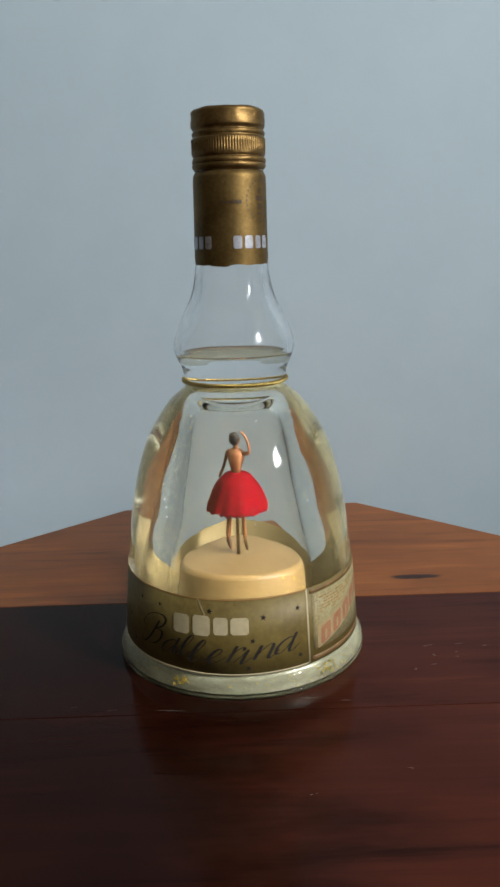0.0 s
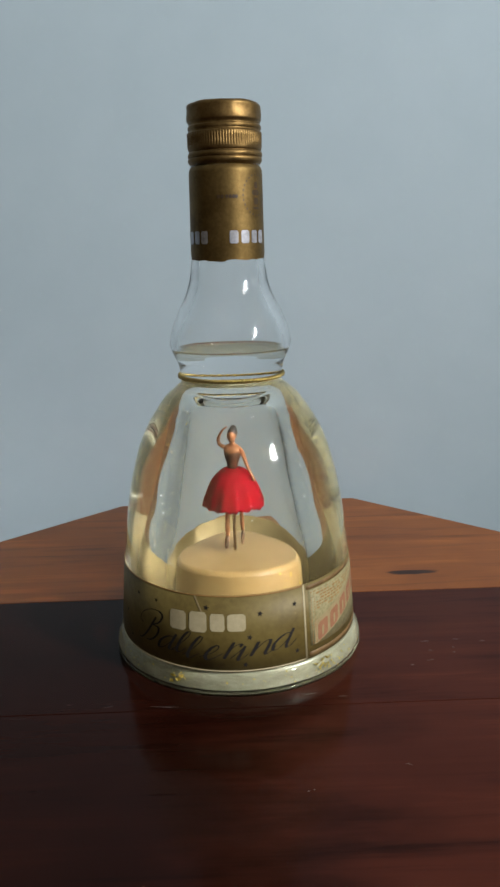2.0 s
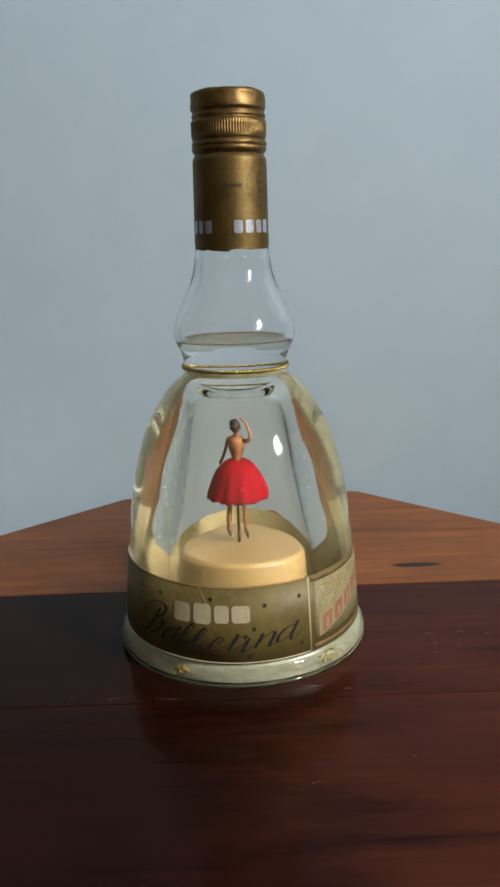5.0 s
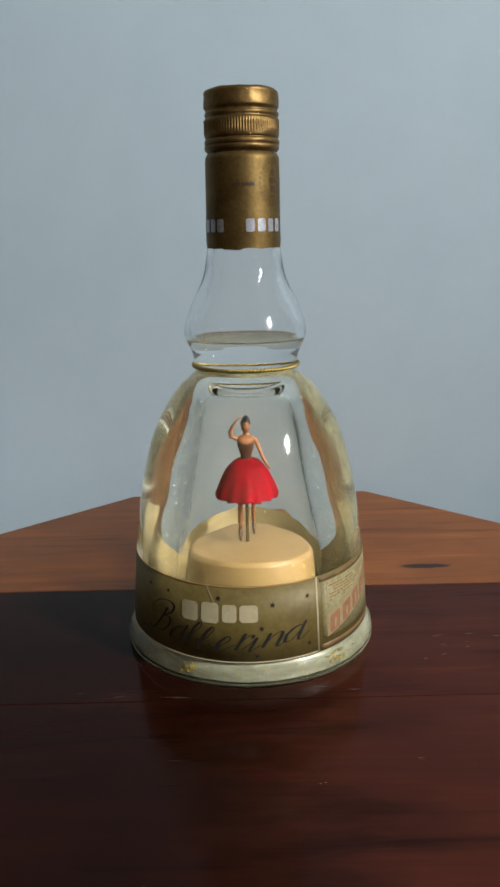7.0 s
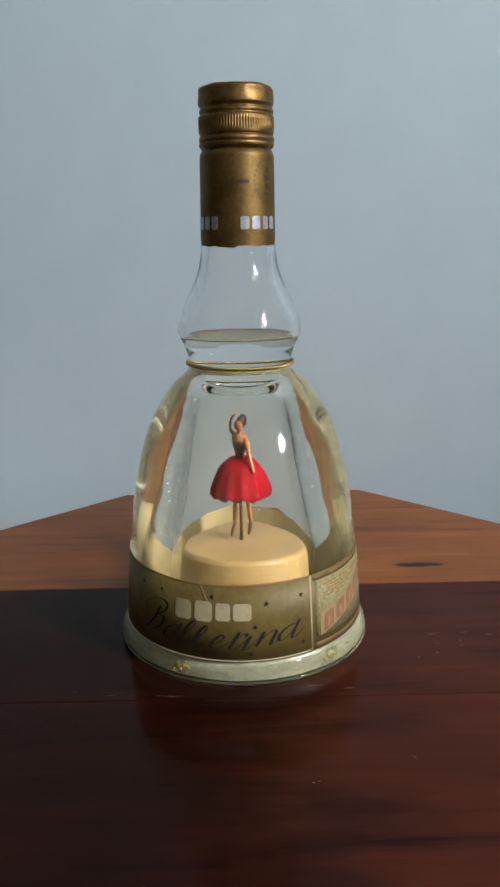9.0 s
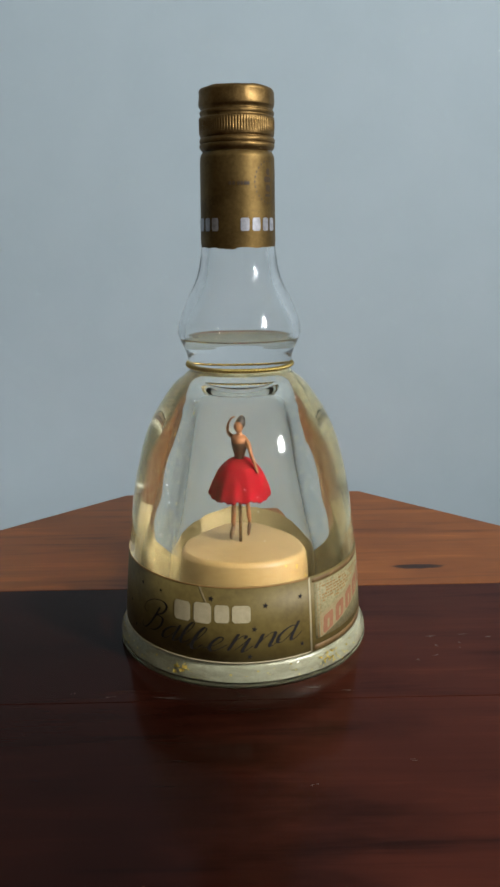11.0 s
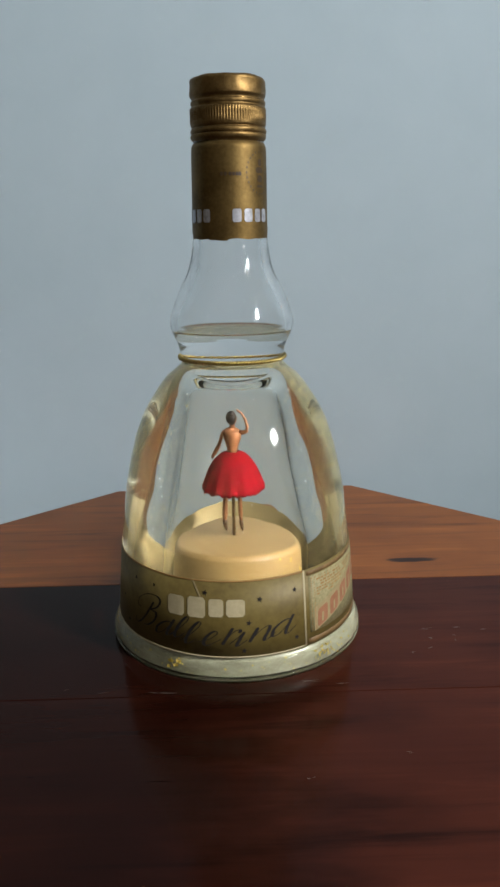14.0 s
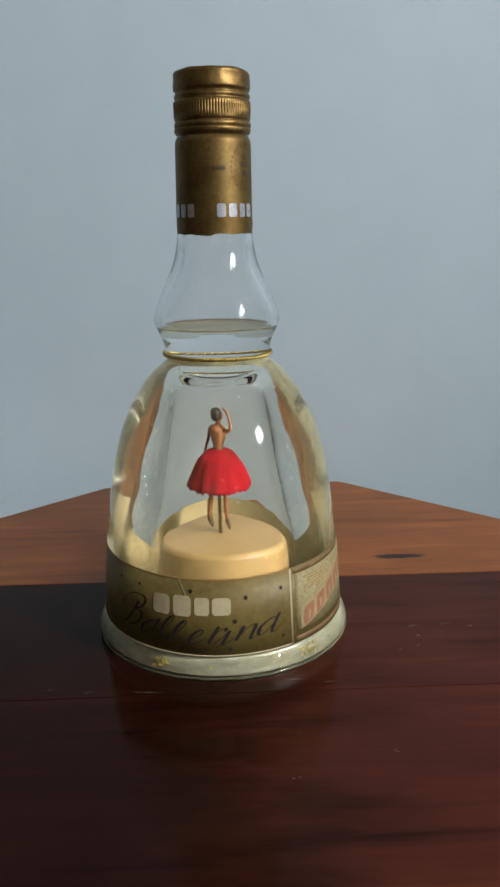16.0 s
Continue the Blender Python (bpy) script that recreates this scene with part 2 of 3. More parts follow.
def ball(bm, place, radii, mat=0, turn=(0, 0, 0)):
    m = pose(*place, *turn) @ Matrix.Diagonal((*radii, 1))
    for v in bmesh.ops.create_uvsphere(bm, u_segments=16, v_segments=10, radius=1, matrix=m)["verts"]:
        for f in v.link_faces:
            f.material_index = mat


# ---- the room ----
def slab(name, lo, hi, mat, label, category):
    bm = bmesh.new()
    box(bm, lo, hi)
    return tagged(part(name, bm, mat, None, "", False), label, category, kind="structure")


X0, X1, Y0, Y1, Z1 = -3.2, 1.05, -3.6, 0.218, FLOOR_Z + 2.6
slab("wall_north", (X0 - 0.1, Y1, FLOOR_Z), (X1 + 0.1, Y1 + 0.1, Z1), WALL, "plain pale blue-grey painted wall behind the table", "wall")
# the south, west and east walls are unseen, toned to bounce light
slab("wall_south", (X0 - 0.1, Y0 - 0.1, FLOOR_Z), (X1 + 0.1, Y0, Z1), ROOM, "unseen wall closing the room, warm tan for bounce light", "wall")
slab("wall_west", (X0 - 0.1, Y0, FLOOR_Z), (X0, Y1, Z1), OCHRE_WALL, "unseen wall closing the room, ochre for reflections in the bottle", "wall")
slab("floor", (X0 - 0.1, Y0 - 0.1, FLOOR_Z - 0.1), (X1 + 0.1, Y1 + 0.1, FLOOR_Z), FLOOR, "dark wooden floor of the room", "floor")
slab("ceiling", (X0 - 0.1, Y0 - 0.1, Z1), (X1 + 0.1, Y1 + 0.1, Z1 + 0.1), CEIL, "plain white ceiling", "ceiling")


def wall_with_window():
    wy0, wy1, wz0, wz1 = WIN[1] - WIN[3] / 2, WIN[1] + WIN[3] / 2, WIN[2] - WIN[4] / 2, WIN[2] + WIN[4] / 2
    bm = bmesh.new()
    box(bm, (X1 - 0.10, Y0, FLOOR_Z), (X1 + 0.1, wy0, Z1))
    box(bm, (X1 - 0.10, wy1, FLOOR_Z), (X1 + 0.1, Y1, Z1))
    box(bm, (X1 - 0.10, wy0, FLOOR_Z), (X1 + 0.1, wy1, wz0))
    box(bm, (X1 - 0.10, wy0, wz1), (X1 + 0.1, wy1, Z1))
    tagged(part("wall_east", bm, ROOM, None, "", False), "unseen wall with one small window, warm tan for bounce light", "wall", kind="structure")


wall_with_window()


# ---- the table ----
SIDE, TOP_T = 0.1655, 0.022
APO = SIDE * (1 + math.sqrt(2)) / 2
TABLE_Y = 0.2075 - APO


def octagon_clip(y0, y1):
    """The outline, x by y, of the octagonal top between two joints that run along x."""
    h = SIDE / 2
    ring = [(h, -APO), (APO, -h), (APO, h + 0.0075), (h + 0.0003, APO + 0.0028), (-h + 0.0008, APO - 0.0022), (-APO, h + 0.003), (-APO, -h), (-h, -APO)]

    def cut(poly, y, keep_above):
        out = []
        for a, b in zip(poly, poly[1:] + poly[:1]):
            ina, inb = (a[1] >= y) == keep_above, (b[1] >= y) == keep_above
            if ina:
                out.append(a)
            if ina != inb:
                t = (y - a[1]) / (b[1] - a[1])
                out.append((a[0] + t * (b[0] - a[0]), y))
        return out
    return cut(cut(ring, y0, True), y1, False)


def plank(name, y0, y1, mat, parent, label):
    bm = bmesh.new()
    outline = octagon_clip(y0 - TABLE_Y, y1 - TABLE_Y)
    top = [bm.verts.new((x, y, 0)) for x, y in outline]
    face = bm.faces.new(top)
    made = bmesh.ops.extrude_face_region(bm, geom=[face])
    bmesh.ops.translate(bm, vec=(0, 0, -TOP_T), verts=[v for v in made["geom"] if isinstance(v, bmesh.types.BMVert)])
    bmesh.ops.recalc_face_normals(bm, faces=bm.faces)
    rim = [e for e in bm.edges if all(abs(v.co.z) < 1e-6 for v in e.verts)]
    joint = lambda e: abs(e.verts[0].co.y - e.verts[1].co.y) < 1e-6 and e.verts[0].co.y < APO - 0.01 and e.verts[0].co.y > 0.01 - APO
    bmesh.ops.bevel(bm, geom=[e for e in rim if joint(e)], offset=0.00012, segments=1, affect="EDGES")
    rim = [e for e in bm.edges if all(abs(v.co.z) < 1e-6 for v in e.verts) and len(e.link_faces) == 2 and any(abs(f.normal.z) < 0.3 for f in e.link_faces)]
    bmesh.ops.bevel(bm, geom=rim, offset=0.0022, segments=3, affect="EDGES")
    return part(name, bm, mat, parent, label, False)


table = thing("side_table", pose(0, TABLE_Y, 0), "small eight-sided wooden side table with a dark polished top", "table")
JOINTS = (-0.0645, 0.0434)
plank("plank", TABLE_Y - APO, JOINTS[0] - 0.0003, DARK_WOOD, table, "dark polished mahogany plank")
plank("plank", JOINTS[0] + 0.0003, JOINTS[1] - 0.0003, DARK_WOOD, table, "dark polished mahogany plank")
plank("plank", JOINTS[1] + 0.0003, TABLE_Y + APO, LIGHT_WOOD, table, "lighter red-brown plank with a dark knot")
bm = bmesh.new()
revolve(bm, [(0.0, -0.048), (0.165, -0.048), (0.165, -TOP_T), (0.0, -TOP_T)], 8, lambda r, a, z: r)
bmesh.ops.rotate(bm, verts=bm.verts, matrix=Matrix.Rotation(math.pi / 8, 3, "Z"))
part("apron", bm, DARK_WOOD, table, "", False)
for sx in (-1, 1):
    for sy in (-1, 1):
        bm = bmesh.new()
        revolve(bm, [(0.0, FLOOR_Z), (0.010, FLOOR_Z), (0.016, -0.30), (0.018, -0.06), (0.016, -0.04), (0.0, -0.04)], 16)
        bmesh.ops.translate(bm, vec=(sx * 0.10, sy * 0.10, 0), verts=bm.verts)
        part("leg", bm, DARK_WOOD, table)
# fine scratches in the varnish
bm = bmesh.new()
rng = random.Random(4)
marks = [(0.0865, -0.0185, 0.0060), (0.1005, -0.0175, 0.0045), (0.1130, -0.0200, 0.0030), (0.0870, -0.0265, 0.0018), (0.0980, -0.0245, 0.0016),
         (0.0975, -0.0285, 0.0014), (0.0765, -0.0375, 0.0016), (0.0845, -0.0345, 0.0022), (-0.0540, -0.0605, 0.0030), (-0.0300, -0.0615, 0.0120),
         (0.0290, -0.0560, 0.0090), (0.0420, -0.0590, 0.0040), (-0.0700, -0.0580, 0.0018), (0.0600, -0.1010, 0.0020), (0.0230, -0.1120, 0.0012)]
for x, y, length in marks:
    y += 0.1 * (y + 0.06)
    for _ in range(2):
        dx, dy, a = rng.uniform(-0.0012, 0.0012), rng.uniform(-0.0006, 0.0006), rng.uniform(-0.25, 0.25)
        l, w = length * rng.uniform(0.35, 0.6), rng.uniform(0.00007, 0.00018)
        c, s = math.cos(a), math.sin(a)
        quad = [bm.verts.new((x + dx + c * u - s * v, y + dy + s * u + c * v - TABLE_Y, 0.00006)) for u, v in ((-l, 0), (0, -w), (l, 0), (0, w))]
        bm.faces.new(quad)
part("scratches", bm, SCRATCH, table, "fine pale scratches in the varnish", False)["kind"] = "stuff"


# ---- the bottle ----
bottle = thing("liqueur_bottle", pose(0, 0, 0), "clear bell-shaped glass liqueur bottle with gold cap and label", "bottle")
LIQUID_Z = 0.1374
OUTER = [(0.0221, 0.1232), (0.0245, 0.1209), (0.0293, 0.1168), (0.0345, 0.1097), (0.0390, 0.1021), (0.0426, 0.0935), (0.0456, 0.0828), (0.0481, 0.0712),
         (0.0499, 0.0583), (0.0512, 0.0466), (0.0520, 0.0382), (0.0531, 0.0239), (0.0540, 0.0098)][::-1]
NECK = [(0.0221, 0.1232), (0.0227, 0.1288), (0.0239, 0.1326), (0.0254, 0.1358), (0.0264, 0.1388), (0.0265, 0.1407), (0.0258, 0.1444), (0.0241, 0.1493),
        (0.0217, 0.1548), (0.0189, 0.1602), (0.0171, 0.1656), (0.0161, 0.1713), (0.0155, 0.1765), (0.0149, 0.1910), (0.0145, 0.2110), (0.0140, 0.2300)]
FOOT = [(0.0440, 0.0002), (0.0552, 0.0000), (0.0565, 0.0003), (0.0571, 0.0014), (0.0567, 0.0023), (0.0569, 0.0040), (0.0566, 0.0056), (0.0560, 0.0071), (0.0551, 0.0087), (0.0540, 0.0098)]
NECK_IN = [(0.0232, LIQUID_Z + 0.0006), (0.0234, 0.1400), (0.0226, 0.1440), (0.0200, 0.1495), (0.0169, 0.1550), (0.0144, 0.1602), (0.0131, 0.1655), (0.0127, 0.1713), (0.0124, 0.1765), (0.0118, 0.2110), (0.0114, 0.2300)]

# the inner dome, from its crown down
DOME = [(0.0, 0.1130), (0.0116, 0.1129), (0.0127, 0.1126), (0.0135, 0.1119), (0.0160, 0.1107), (0.0183, 0.1082), (0.0198, 0.1042), (0.0212, 0.0985), (0.0241, 0.0820), (0.0275, 0.0640), (0.0307, 0.0480), (0.0324, 0.0360), (0.0338, 0.0200)]


def label_r(z):
    return float(np.interp(z, [p[1] for p in OUTER], [p[0] for p in OUTER])) + 0.00035


def build_glass():
    bm = bmesh.new()
    profile = [(0.0, 0.0022), (0.030, 0.0020)] + spline(FOOT, 4) + spline(OUTER, 5)[1:] + spline(NECK, 5)[1:]
    profile += [(0.0127, 0.2310)] + spline(NECK_IN[::-1], 5)
    revolve(bm, profile, 160)
    for f in bm.faces:
        f.material_index = int(f.calc_center_median().z < 0.1232)
    ob = part("glass_body", bm, [CLEAR, TINTED], bottle, "clear glass bell body and neck")
    ob.visible_shadow = False
    bm = bmesh.new()
    top = spline([(0.0, LIQUID_Z), (0.012, LIQUID_Z), (0.0205, LIQUID_Z), (0.0225, LIQUID_Z + 0.0002), (0.0232, LIQUID_Z + 0.0006)][::-1], 4)
    revolve(bm, top, 160)
    ob = part("liquid", bm, LIQUOR, bottle, "pale golden liqueur filling the bottle to the neck")
    ob.visible_shadow = False
    bm = bmesh.new()
    def streak_ripples(a):
        """Upright ripples shaped into one side of the dome, for its dark refracted streaks."""
        off = (a - 5.22 + math.pi) % (2 * math.pi) - math.pi
        return 0.0024 * math.exp(-(off / 0.22) ** 2) * math.cos(30 * off)
    ripple = lambda r, a, z: r * (1 + streak_ripples(a) * max(0.0, min(1.0, (z - 0.045) / 0.02)) * (z < 0.107) + 0.007 * noise.noise((2.2 * math.sin(a), 2.2 * math.cos(a), z * 55)) + 0.003 * noise.noise((7 * math.sin(a), 7 * math.cos(a), z * 40)))
    revolve(bm, spline(DOME, 5) + [(0.0338, 0.0130), (0.0, 0.0130)], 200, ripple)
    ob = part("inner_dome", bm, DOME_GLASS, bottle, "clear inner glass dome holding air")
    ob.visible_shadow = False


build_glass()
bm = bmesh.new()
revolve(bm, spline([(0.0, 0.0026), (0.0300, 0.0024), (0.0450, 0.0014), (0.0516, 0.0014), (0.0530, 0.0022), (0.0534, 0.0060), (0.0514, 0.0092), (0.0400, 0.0105), (0.0, 0.0105)], 3), 96)
part("base_plate", bm, BASE_PALE, bottle, "pale plate under the musical base")
bm = bmesh.new()
PODIUM_Z = 0.0447
revolve(bm, [(0.0, 0.0132), (0.0308, 0.0132), (0.0306, 0.0280)] + spline([(0.0304, 0.0300), (0.0284, PODIUM_Z - 0.0034), (0.0278, PODIUM_Z - 0.0014), (0.0264, PODIUM_Z - 0.0002), (0.0242, PODIUM_Z), (0.0120, PODIUM_Z + 0.0004), (0.0, PODIUM_Z + 0.0005)], 4), 96)
bmesh.ops.translate(bm, vec=(0.0008, 0, 0), verts=bm.verts)
part("podium", bm, PODIUM, bottle, "round cream plastic podium inside the dome")
bm = bmesh.new()
PIN = (-0.0007, 0.0)
tube(bm, [(*PIN, PODIUM_Z - 0.002), (*PIN, 0.072)], [0.00075, 0.00075], 12)
part("pin", bm, BRASS, bottle, "thin dark brass turning pin")


# cap and foil
def build_cap():
    bm = bmesh.new()
    z0 = 0.2132
    prof = [(0.0138, z0 - 0.0012), (0.0142, z0 - 0.0002), (0.0147, z0 + 0.0004), (0.0152, z0 + 0.0010), (0.0154, z0 + 0.0018), (0.0153, z0 + 0.0025), (0.01495, z0 + 0.0028), (0.0153, z0 + 0.0031), (0.01545, z0 + 0.0040), (0.0152, z0 + 0.0048), (0.0147, z0 + 0.0052), (0.0152, z0 + 0.0058), (0.01545, z0 + 0.0070),
            (0.01545, z0 + 0.0124), (0.0149, z0 + 0.0130), (0.0148, z0 + 0.0135), (0.0151, z0 + 0.0142), (0.0151, z0 + 0.0150), (0.0146, z0 + 0.0156), (0.0147, z0 + 0.0162), (0.01535, z0 + 0.0172),
            (0.0154, z0 + 0.0184), (0.01525, z0 + 0.0216), (0.0152, z0 + 0.0229), (0.0148, z0 + 0.0237), (0.0141, z0 + 0.0241), (0.0134, z0 + 0.0239), (0.0120, z0 + 0.0236), (0.006, z0 + 0.0239), (0.0, z0 + 0.0239)]

    def knurl(r, a, z):
        if z0 + 0.0072 < z < z0 + 0.0122:
            return r - 0.00034 * (0.5 + 0.5 * math.cos(a * 84)) ** 2
        dent = 0.00022 * noise.noise((2.2 * math.sin(a), 2.2 * math.cos(a), z * 260)) + 0.00010 * noise.noise((6 * math.sin(a), 6 * math.cos(a), z * 500))
        return r + dent + 0.00010 * math.sin(3 * a + z * 900) * (z > z0 + 0.013)
    fine = []
    for (r0, a0), (r1, a1) in zip(prof, prof[1:]):
        for s in range(3):
            fine.append((r0 + (r1 - r0) * s / 3, a0 + (a1 - a0) * s / 3))
    revolve(bm, fine + [prof[-1]], 504, knurl)
    for v in bm.verts:      # a knocked upper rim
        if v.co.z > z0 + 0.020:
            v.co.z += 0.0005 * noise.noise((v.co.x * 130, v.co.y * 130, 4.0)) - 0.0004 * max(0.0, v.co.x / 0.015) ** 2
    part("cap", bm, GOLD_CAP, bottle, "gold metal screw cap with a knurled band")
    bm = bmesh.new()

    rows = spline([(0.01575, 0.1751), (0.01570, 0.1773), (0.01560, 0.1864), (0.01545, 0.2015), (0.01535, 0.2096), (0.0150, 0.2116), (0.0143, 0.2128)], 4)
    revolve(bm, rows, 160)
    for v in bm.verts:
        a = math.atan2(v.co.x, -v.co.y)
        if v.co.z < 0.1752:
            v.co.z += 0.0004 * noise.noise((a * 3, 0, 0)) - 0.0005 * (-0.55 < a < -0.05)
        if abs(a) > 1.3:
            v.co.z = max(v.co.z, 0.1751 + 0.0080 * min(1.0, (abs(a) - 1.3) / 0.5))
    return part("neck_foil", bm, GOLD_FOIL, bottle, "gold foil sleeve round the neck with a torn lower edge")


foil = build_cap()
# twisted gold cord in the groove between neck and body
bm = bmesh.new()
for strand in range(2):
    pts = []
    for k in range(721):
        a = 2 * math.pi * k / 720
        w = a * 46 + strand * math.pi
        r = 0.0227 + 0.00045 * math.cos(w)
        pts.append((r * math.sin(a), -r * math.cos(a), 0.1258 + 0.00045 * math.sin(w)))
    tube(bm, pts, [0.00058] * len(pts), 6)
part("cord", bm, GOLD_CORD, bottle, "twisted gold cord round the waist")


LABEL_FIT, FOIL_FIT = 1.02, 1.0103      # print heights to heights on the bottle


def askew(a):
    """How much higher the label belt sits at the angle a: it climbs towards the back."""
    return 0.0014 * (1 - math.cos(a)) + 0.0004 * math.sin(a)


# the label belt, its print wrapped on it by angle (degrees round the bottle) and height
def band(name, a0, a1, z0, z1, off, mat, parent, label="", thick=0.0001, back=None):
    bm = bmesh.new()
    z0, z1 = z0 * LABEL_FIT, z1 * LABEL_FIT
    n = max(2, int(abs(a1 - a0) / 2.5))
    grid = {}
    for k in range(n + 1):
        a = radians(a0 + (a1 - a0) * k / n)
        for j, z in enumerate((z0, (z0 + z1) / 2, z1)):
            for s, d in enumerate((off, off - thick)):
                r = label_r(z + askew(a)) + d
                grid[k, j, s] = bm.verts.new((r * math.sin(a), -r * math.cos(a), z + askew(a)))
    for k in range(n):
        for j in range(2):
            bm.faces.new([grid[k, j, 0], grid[k + 1, j, 0], grid[k + 1, j + 1, 0], grid[k, j + 1, 0]])
            bm.faces.new([grid[k, j, 1], grid[k, j + 1, 1], grid[k + 1, j + 1, 1], grid[k + 1, j, 1]])
        bm.faces.new([grid[k, 0, 0], grid[k, 0, 1], grid[k + 1, 0, 1], grid[k + 1, 0, 0]])
        bm.faces.new([grid[k, 2, 0], grid[k + 1, 2, 0], grid[k + 1, 2, 1], grid[k, 2, 1]])
    bm.normal_update()
    for k in (0, n):
        if abs(a1 - a0) < 359:
            for j in range(2):
                bm.faces.new([grid[k, j, 0], grid[k, j + 1, 0], grid[k, j + 1, 1], grid[k, j, 1]])
    for f in bm.faces:
        if back and f.normal.dot(Vector((f.calc_center_median().x, f.calc_center_median().y, 0))) < 0:
            f.material_index = 1
    return part(name, bm, [mat, back] if back else mat, parent, label)


def wrap(bm, radius, off):
    """Bends flat print (x in degrees round the bottle, y = height) onto a surface of that radius."""
    bmesh.ops.triangulate(bm, faces=bm.faces)
    for _ in range(4):
        long_edges = [e for e in bm.edges if abs(e.verts[0].co.x - e.verts[1].co.x) > 1.8 or abs(e.verts[0].co.y - e.verts[1].co.y) > 0.0020]
        if not long_edges:
            break
        bmesh.ops.subdivide_edges(bm, edges=long_edges, cuts=1)
        bmesh.ops.triangulate(bm, faces=bm.faces)
    for v in bm.verts:
        a, z = radians(v.co.x), v.co.y * (LABEL_FIT if v.co.y < 0.1 else FOIL_FIT)
        if v.co.y < 0.1:
            z += askew(a)
        r = radius(z) + off
        v.co = (r * math.sin(a), -r * math.cos(a), z)


def shapes(name, outlines, radius, off, mat, parent, label=""):
    bm = bmesh.new()
    for outline in outlines:
        bm.faces.new([bm.verts.new((x, y, 0)) for x, y in outline])
    wrap(bm, radius, off)
    bmesh.ops.recalc_face_normals(bm, faces=bm.faces)
    return part(name, bm, mat, parent, label, False)


def star(a, z, size):
    k = math.degrees(1 / 0.054)
    return [(a + k * size * (1, 0.42)[i % 2] * math.sin(i * math.pi / 5 + 0.2), z + size * (1, 0.42)[i % 2] * math.cos(i * math.pi / 5 + 0.2)) for i in range(10)]


def slanted(a, z, w, h, lean=0.0, rise=0.0, cut=0.22):
    """A block with clipped corners: a in degrees, the rest in metres (w in degrees)."""
    c, d = cut * w, cut * h
    pts = [(c, 0), (w - c, 0), (w, d), (w, h - d), (w - c, h), (c, h), (0, h - d), (0, d)]
    return [(a + x + lean * y, z + y + rise * x) for x, y in pts]


label = band("label", -200, 159.9, 0.0098, 0.0422, 0.0, GOLD_PAPER, bottle, "olive-gold paper label belt with black script", 0.0002, LABEL_BACK)
band("border", -150, 31, 0.0416, 0.0421, 0.00008, ORANGE_INK, label, "thin brown border line")
band("border", -150, 31, 0.0100, 0.0106, 0.00008, CREAM_INK, label, "thin cream border line")
band("divider", 30.9, 31.9, 0.0102, 0.0420, 0.00008, CREAM_INK, label, "cream dividing line")
panel = band("panel", 34.0, 118, 0.0150, 0.0390, 0.00008, CREAM_PAPER, label, "cream patterned side panel with rust-red blocks")
band("panel_stripe", 33.0, 120, 0.0105, 0.0126, 0.00008, STRIPE_INK, label, "brown stripe")
band("panel_stripe", 33.0, 120, 0.0395, 0.0412, 0.00008, STRIPE_INK, label, "brown stripe")
shapes("red_band", [slanted(36.5 + 8 * i, 0.0150 + 0.0022 * i, 8.0, 0.0098, 0, 0.000275, 0.0) for i in range(5)], label_r, 0.00016, TAN_INK, panel, "tan band rising across the panel")
for i in range(5):      # the emblem in plain slabs on the rising band
    a, z = 38.2 + 8.6 * i, 0.0160 + 0.00236 * i
    shapes("red_slab", [slanted(a, z, 6.6, 0.0076, 60, 0.000275, 0.13)], label_r, 0.00030, RED_INK, panel, "rust-red printed slab")
    shapes("red_slab_core", [slanted(a + 2.6, z + 0.0018, 1.4, 0.0040, 60, 0.000275, 0.2)], label_r, 0.00036, TAN_INK, panel)
rng = random.Random(5)
rows_of_print = []
for k in range(6):      # small print that cannot be read
    a = 38.5
    while a < 74:
        w = rng.uniform(0.8, 2.4)
        if 0.0300 + 0.0013 * k > 0.0262 + 0.000275 * (a - 36.5) and rng.random() < 0.85:
            rows_of_print.append(slanted(a, 0.0300 + 0.0013 * k, w, 0.0006, 0, 0, 0.1))
        a += w + 0.7
shapes("small_print", rows_of_print, label_r, 0.00024, ORANGE_INK, panel, "rows of tiny brown print")["kind"] = "stuff"
shapes("panel_dot", [star(35.6 + 2.2 * i, z, 0.00042) for i in range(37) for z in (0.0160, 0.0380)] + [star(a, 0.0160 + 0.0011 * i, 0.00040) for i in range(21) for a in (35.4, 37.2)], label_r, 0.00022, ORANGE_INK, panel)["kind"] = "stuff"
for a, z, s in ((9.6, 0.0340, 0.00140), (26.2, 0.0354, 0.00125), (2.4, 0.0130, 0.00125), (26.5, 0.0152, 0.00115), (-14.6, 0.0370, 0.00130), (4.6, 0.0245, 0.00135), (-41.0, 0.0360, 0.0010), (-54.3, 0.0357, 0.0010), (-66.0, 0.0240, 0.0010), (-60.0, 0.0150, 0.0010)):
    shapes("star", [star(a, z, s)], label_r, 0.00012, BLACK_INK, label)
shapes("tear", [[(-20.4, 0.0416), (-19.6, 0.0417), (-17.4, 0.0372), (-15.8, 0.0338), (-16.4, 0.0336), (-18.2, 0.0370)]], label_r, 0.00011, TAN_INK, label, "pale crease in the paper")
# the cream emblem in plain slabs
for a, w, z, h in ((-32.6, 8.2, 0.0263, 0.0082), (-22.7, 8.2, 0.0264, 0.0086), (-13.0, 6.6, 0.0272, 0.0074), (-5.2, 8.2, 0.0273, 0.0072)):
    shapes("emblem_slab", [slanted(a, z, w, h, 0, 0, 0.13)], label_r, 0.00012, CREAM_INK, label, "cream printed slab")

